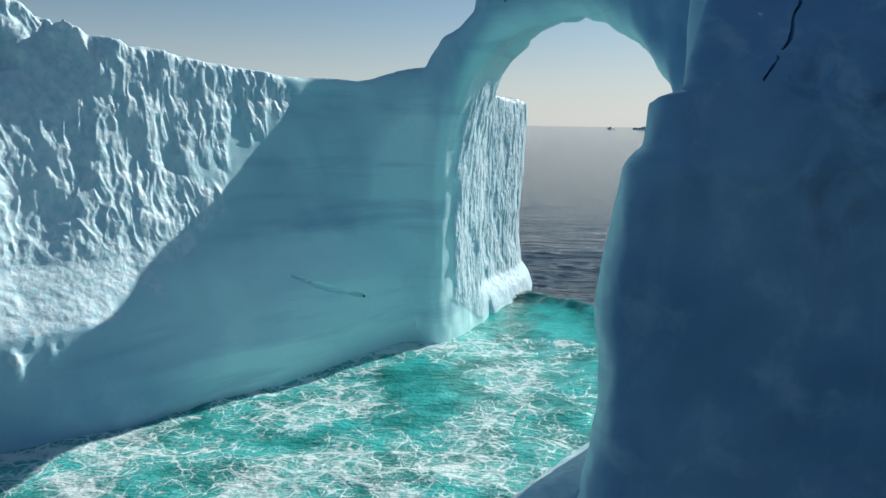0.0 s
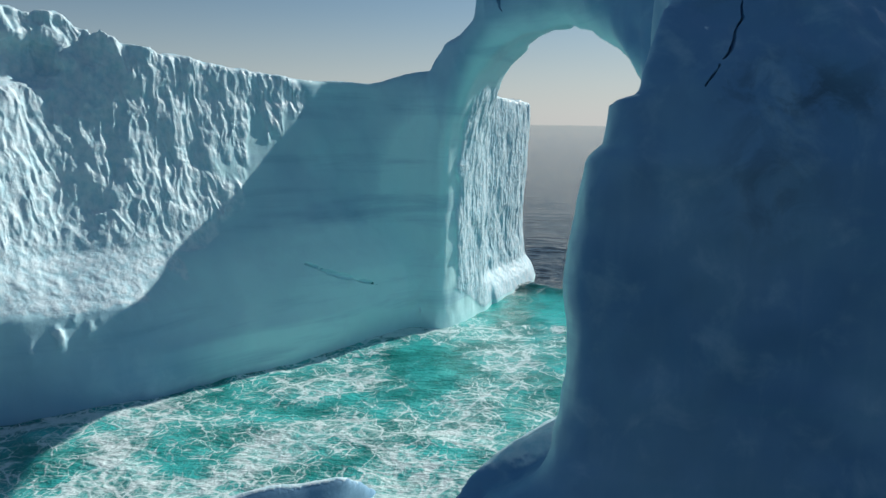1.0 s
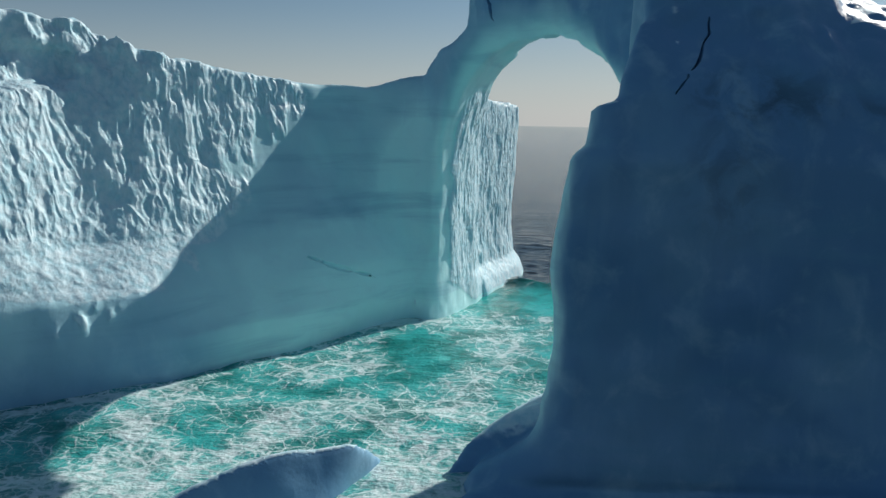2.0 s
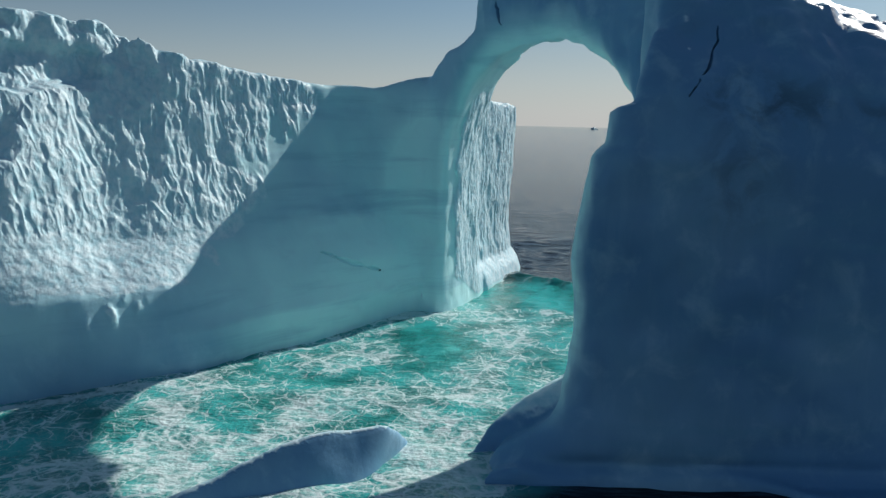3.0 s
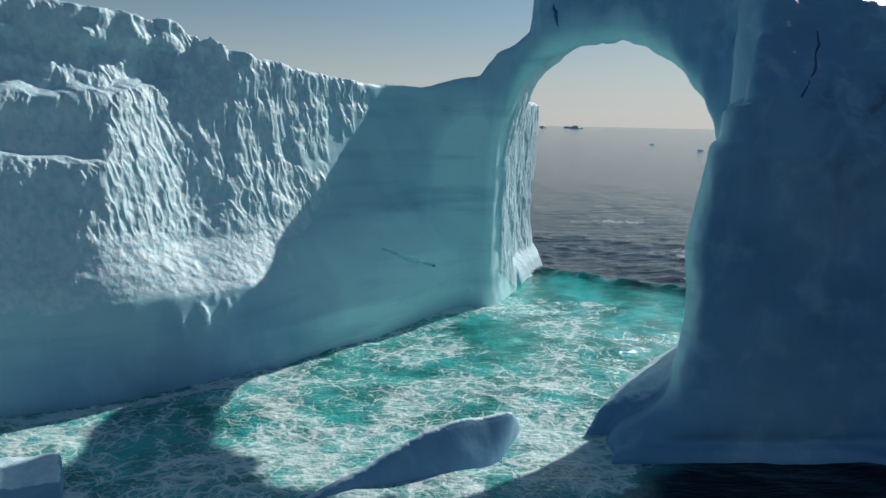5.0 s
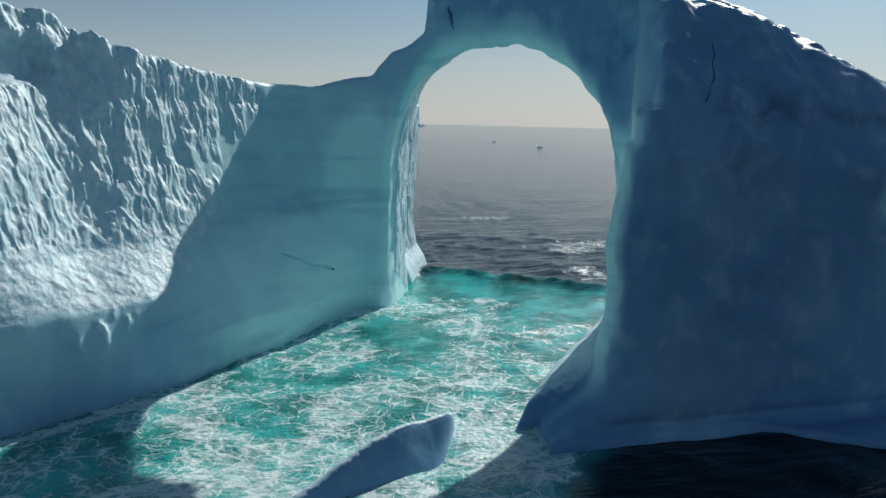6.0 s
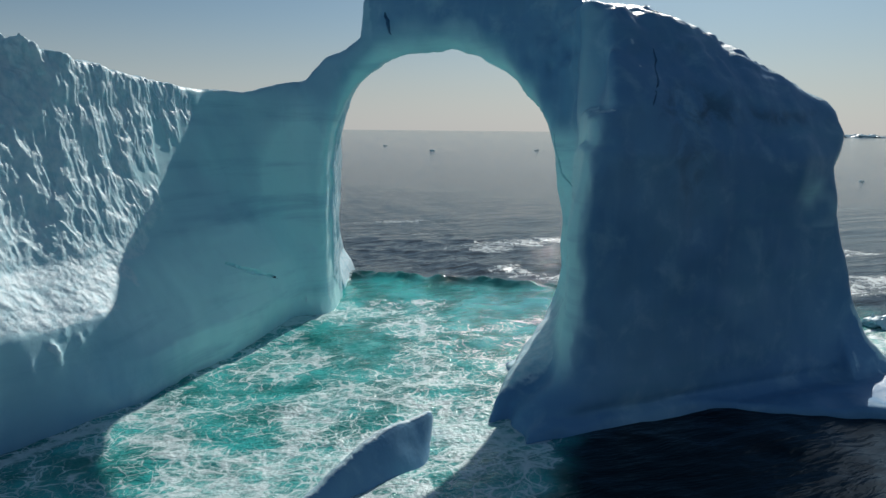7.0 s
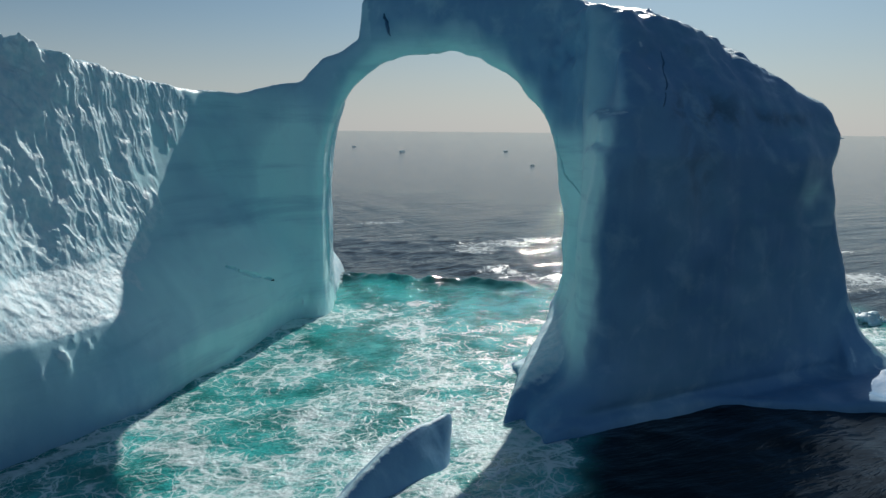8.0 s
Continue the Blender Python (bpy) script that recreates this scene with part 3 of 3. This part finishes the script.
    for axes, line, half, depth, owner, (ylo, yhi) in CRACKS:
        near = masks[owner] & ~taken & (crack_distance(c, axes, line) < 0.65) & (c[:, 1] > ylo) & (c[:, 1] < yhi) & (normals[quads[:, 0]] @ np.array((-0.6, -0.8, 0.0)) > 0)
        near = largest_patch(quads, near)
        taken |= near
        cracked.append(near)
    for name, mask in masks.items():
        keep = mask & ~taken
        used, inv = np.unique(quads[keep], return_inverse=True)
        bodies[name] = tagged(mesh_object(name, verts[used], inv.reshape(-1, 4), ICE, berg, normals[used], crust=crust[used], tone_light=tone_light[used], stain=stain[used]), labels[name])
    # the fluted faces, cut finer and rilled
    for name, pick in (("fluted_face", fluted & masks["ice_wall"] & (c[:, 0] < -2)), ("fluted_face", fluted & ~(masks["ice_wall"] & (c[:, 0] < -2)))):
        v, q, nn, (cr, bu, fl) = refine(verts, quads, pick, 4, normals, crust, tone_light, flute)
        vx, vy, vz = v.T
        wx = vx + 0.25 * value_noise(vx / 0.9, vy / 0.9, vz / 1.2, 421)
        wy = vy + 0.25 * value_noise(vx / 0.9, vy / 0.9, vz / 1.2, 422)
        rill = 1 - 2.2 * np.abs(value_noise(wx / 0.5, wy / 0.5, vz / 3.0, 431)) + 0.45 * (1 - 2.2 * np.abs(value_noise(wx / 0.27, wy / 0.27, vz / 1.8, 432)))
        drop = value_noise(wx / 0.28, wy / 0.28, vz / 0.75, 441)
        grain = value_noise(vx / 0.3, vy / 0.3, vz / 0.3, 451)
        steep = step(-np.abs(nn[:, 2]), -0.75, -0.5) * np.maximum(step(vz, 8.5, 11.5), vx > -2)
        long_rib = 1 - 2.0 * np.abs(value_noise(wx / 0.95, wy / 0.95, vz / 6.0, 471))
        far = vx > -2
        move = fl * (steep * (np.where(far, 0.035, 0.05) * rill + np.where(far, 0.02, 0.035) * drop + np.where(far, 0.05, 0.055) * long_rib + np.where(far, 0.02, 0.05) * value_noise(wx / 0.8, wy / 0.8, vz / 1.3, 461)) + 0.02 * grain + (1 - steep) * 0.04 * value_noise(wx / 1.6, wy / 0.5, vz / 0.5, 481))
        v2 = v + nn * move[:, None]
        tagged(mesh_object(name, v2, q, ICE, bodies["ice_wall"], blend_normals(nn, vertex_normals(v2, q), fl * 4), crust=cr, tone_light=bu), "white weathered ice with meltwater flutes")
    for (axes, line, half, depth, owner, _), near in zip(CRACKS, cracked):
        if not near.any():
            continue
        v, q, nn, (cr, bu) = refine(verts, quads, near, 9, normals, crust, tone_light)
        d = crack_distance(v, axes, line) / (0.75 + 0.45 * value_noise(v[:, 0] * 1.3, v[:, 1] * 1.3, v[:, 2] * 1.3, 403))
        heights = [z for _, z in line]
        frac = np.clip((v[:, 2] - min(heights)) / (max(heights) - min(heights)), 0, 1)
        d = d / (0.3 + 0.85 * np.sin(math.pi * frac))
        cut = step(-d, -half * 1.6, -half * 0.6)
        v2 = v - nn * (cut * depth)[:, None]
        tagged(mesh_object("crack", v2, q, ICE, bodies[owner], blend_normals(nn, vertex_normals(v2, q), (d < half * 3) * 1.0), crust=cr, tone_light=bu), "dark narrow fissure in the ice")
    return berg


build_iceberg()


# ---- the sea ----
def build_sea():
    def axis(lo, hi, fine, reach):
        mid = list(np.arange(lo, hi + fine / 2, fine))
        out, s = [], fine
        while (out[-1] if out else 0) < reach:
            s *= 1.25
            out.append((out[-1] if out else 0) + s)
        return np.array([lo - d for d in out[::-1]] + mid + [hi + d for d in out])
    xs, ys = axis(-32, 40, 0.4, 4700), axis(10, 100, 0.4, 4700)
    X, Y = np.meshgrid(xs, ys, indexing="ij")
    z0 = np.zeros_like(X)
    near = step(-np.hypot(X - 5, Y - 60), -260, -60)
    swell = 0.22 * fractal(X / 9, Y / 6, z0, 3, 201) + 0.10 * fractal(X / 2.2, Y / 1.8, z0, 2, 221)
    Z = swell * near
    bend = 3 * value_noise(X / 6, Y / 6, z0, 231) + 1.2 * value_noise(X / 2, Y / 2, z0, 241)
    crest = 0.54 * (X - 9) + 0.84 * (Y - 77) + 1.2 * value_noise(X / 5, Y / 5, z0, 251)
    Z += (0.6 + 0.35 * value_noise(X / 1.3, Y / 1.3, z0, 261)) * np.exp(-(crest / 1.5) ** 2) * step(X, 3, 9) * step(-X, -36, -24)
    inside = 0.54 * (X - 8) + 0.84 * (Y - 77.0) + bend
    shoal = step(-inside, -4.5, 6.5) * step(-(X - 6) + 0.9 * (Y - 27) + bend, -2, 3)
    ring = step(-np.hypot(X - 26, (Y - 38)) + bend, -27, -20) * step(X, 30, 34)
    shoal = np.maximum(shoal, ring)
    churn = 0.30 + 0.52 * shoal * step(-inside, 3, 16) + 0.12 * step(-(Y - 40), -10, 12) * shoal
    shore = np.full(X.shape, 99.0)
    line = plan_curve()
    for (ax, ay, _), (bx, by, _) in zip(line[:-1], line[1:]):
        t = np.clip(((X - ax) * (bx - ax) + (Y - ay) * (by - ay)) / ((bx - ax) ** 2 + (by - ay) ** 2), 0, 1)
        shore = np.minimum(shore, np.hypot(X - ax - (bx - ax) * t, Y - ay - (by - ay) * t))
    churn = churn + 0.8 * np.exp(-(shore / 0.4) ** 2) * step(bend, -1.0, 2.0)
    for cx, cy, rx, ry, gain in ((44, 94, 19, 6, 0.62), (32, 90, 6, 4, 0.42), (32, 128, 9, 3, 0.85), (31, 108, 14, 3, 0.45), (31, 75, 6, 7, 0.55), (34, 67, 5, 3, 0.45), (64, 50, 14, 6, 0.8), (84, 66, 14, 5, 0.6), (-2.5, 60.0, 3.5, 1.2, 0.6), (-21, 32, 7, 6, -0.12), (-28.5, 31, 3, 3, 0.3), (0.5, 28.5, 4, 4, 0.28), (-14, 27, 6, 3, 0.15), (-19, 40, 3, 3, 0.1)):
        churn = churn + gain * np.exp(-((X - cx) / rx) ** 2 - ((Y - cy) / ry) ** 2)
    n = len(ys)
    i, j = np.meshgrid(np.arange(len(xs) - 1), np.arange(n - 1), indexing="ij")
    a = (i * n + j).ravel()
    quads = np.stack([a, a + n, a + n + 1, a + 1], 1)
    verts = np.stack([X.ravel(), Y.ravel(), Z.ravel()], 1)
    sea = mesh_object("water", verts, quads, WATER, None, None, shoal=shoal.ravel(), churn=churn.ravel())
    tagged(sea, "turquoise foaming sea water turning dark beyond the arch", "water", kind="structure")


build_sea()


# ---- loose ice ----
def field_mesh(field, lo, hi, h):
    axes = [np.arange(a, b + h, h) for a, b in zip(lo, hi)]
    X, Y, Z = np.meshgrid(*axes, indexing="ij")
    v, q = surface_net(field(X, Y, Z), [a[0] for a in axes], h)
    return v, q


def wedge_floe(X, Y, Z):
    """A ridge that ends in an overhanging prow."""
    px, py = X + 2.5, Y - 28.6
    along = -0.868 * px - 0.495 * py
    across = 0.495 * px - 0.868 * py
    crest = 2.3 - 0.03 * along - 0.011 * np.maximum(along - 2, 0) ** 2 + 0.6 * np.exp(-((along - 4.5) / 3) ** 2)
    near = across * 0.9 + (Z - crest) * 0.43
    rear = -across * 0.7 + (Z - crest) * 0.7
    prow = 0.924 * (X + 4.3) - 0.38 * (Y - 24.6) - 0.15 * Z
    f = smax(smax(near, rear, 0.4), prow, 0.7)
    return np.maximum(f, along - 17) + 0.08 * fractal(X / 3, Y / 3, Z / 3, 3, 301)


def block_floe(X, Y, Z):
    f = np.maximum(np.abs(X * 0.9 + Y * 0.4 - (-0.9 * 27.9 + 0.4 * 23.6)) - 2.0, np.abs(-0.4 * X + 0.9 * Y - (0.4 * 27.9 + 0.9 * 23.6)) - 1.7)
    f = smax(f, Z - 1.25 + 0.12 * (X + 27.9), 0.45)
    return f + 0.15 * fractal(X / 2, Y / 2, Z / 2, 3, 311)


def build_floe(name, field, lo, hi, h, label):
    v, q = field_mesh(field, lo, hi, h)
    base = Vector(((lo[0] + hi[0]) / 2, (lo[1] + hi[1]) / 2, 0))
    v = v - np.array(base)
    nn = vertex_normals(v, q)
    # white kept to the top; dark blue sides stand in for their shade
    ob = mesh_object(name, v, q, ICE, None, None, crust=step(nn[:, 2], 0.62, 0.82) * 0.9, tone_light=np.full(len(v), 0.12))
    ob.location = base
    return tagged(ob, label, "ice floe", "loose ice by the arch")


build_floe("ice_floe", wedge_floe, (-20, 14, -0.8), (0, 32, 3.6), 0.2, "smooth wedge of blue white ice awash in foam")
build_floe("ice_floe", block_floe, (-31.5, 19.5, -0.8), (-23.5, 27.5, 3.5), 0.18, "blocky lump of pale ice afloat by the wall")


# ---- ice on the open sea ----
def lump_field(seed, sx, sy, sz, peak):
    def field(X, Y, Z):
        r = np.sqrt((X / sx) ** 2 + (Y / sy) ** 2 + (np.maximum(Z, 0) / sz) ** 2)
        return (r - 1) * sz * 0.9 + sz * peak * fractal(X / (sx * 0.5), Y / (sy * 0.5), Z / sz, 4, seed)
    return field


def drift_ice(name, x, y, size, seed, label, group):
    sx, sy, sz = size
    v, q = field_mesh(lump_field(seed, sx, sy, sz, 0.55), (-sx * 1.4, -sy * 1.4, -sz * 0.4), (sx * 1.4, sy * 1.4, sz * 1.8), sz / 6)
    nn = vertex_normals(v, q)
    ob = mesh_object(name, v, q, ICE, None, None, crust=step(nn[:, 2], -0.3, 0.4) * 0.7, tone_light=np.full(len(v), 0.5))
    ob.location = (x, y, 0)
    return tagged(ob, label, "iceberg" if sz > 5 else "ice chunk", group)


for k, (az, far, size) in enumerate(((13.35, 2900, (20, 12, 9)), (10.8, 2950, (12, 8, 6)), (54.0, 2900, (80, 30, 9)), (12.7, 3100, (11, 8, 6)))):
    drift_ice("distant_iceberg", far * math.sin(radians(az)), far * math.cos(radians(az)), size, 500 + 7 * k, "low distant iceberg against the hazy horizon", "icebergs on the horizon")
for k, (x, y, r) in enumerate(((222, 545, 1.3), (236, 696, 1.1), (316, 535, 1.1), (198, 318, 0.7), (243, 180, 0.7), (49, 36.5, 1.2))):
    drift_ice("ice_chunk", x, y, (r * 1.5, r, r * 0.55), 600 + 7 * k, "small lump of drifting ice on grey sea", "drifting ice")
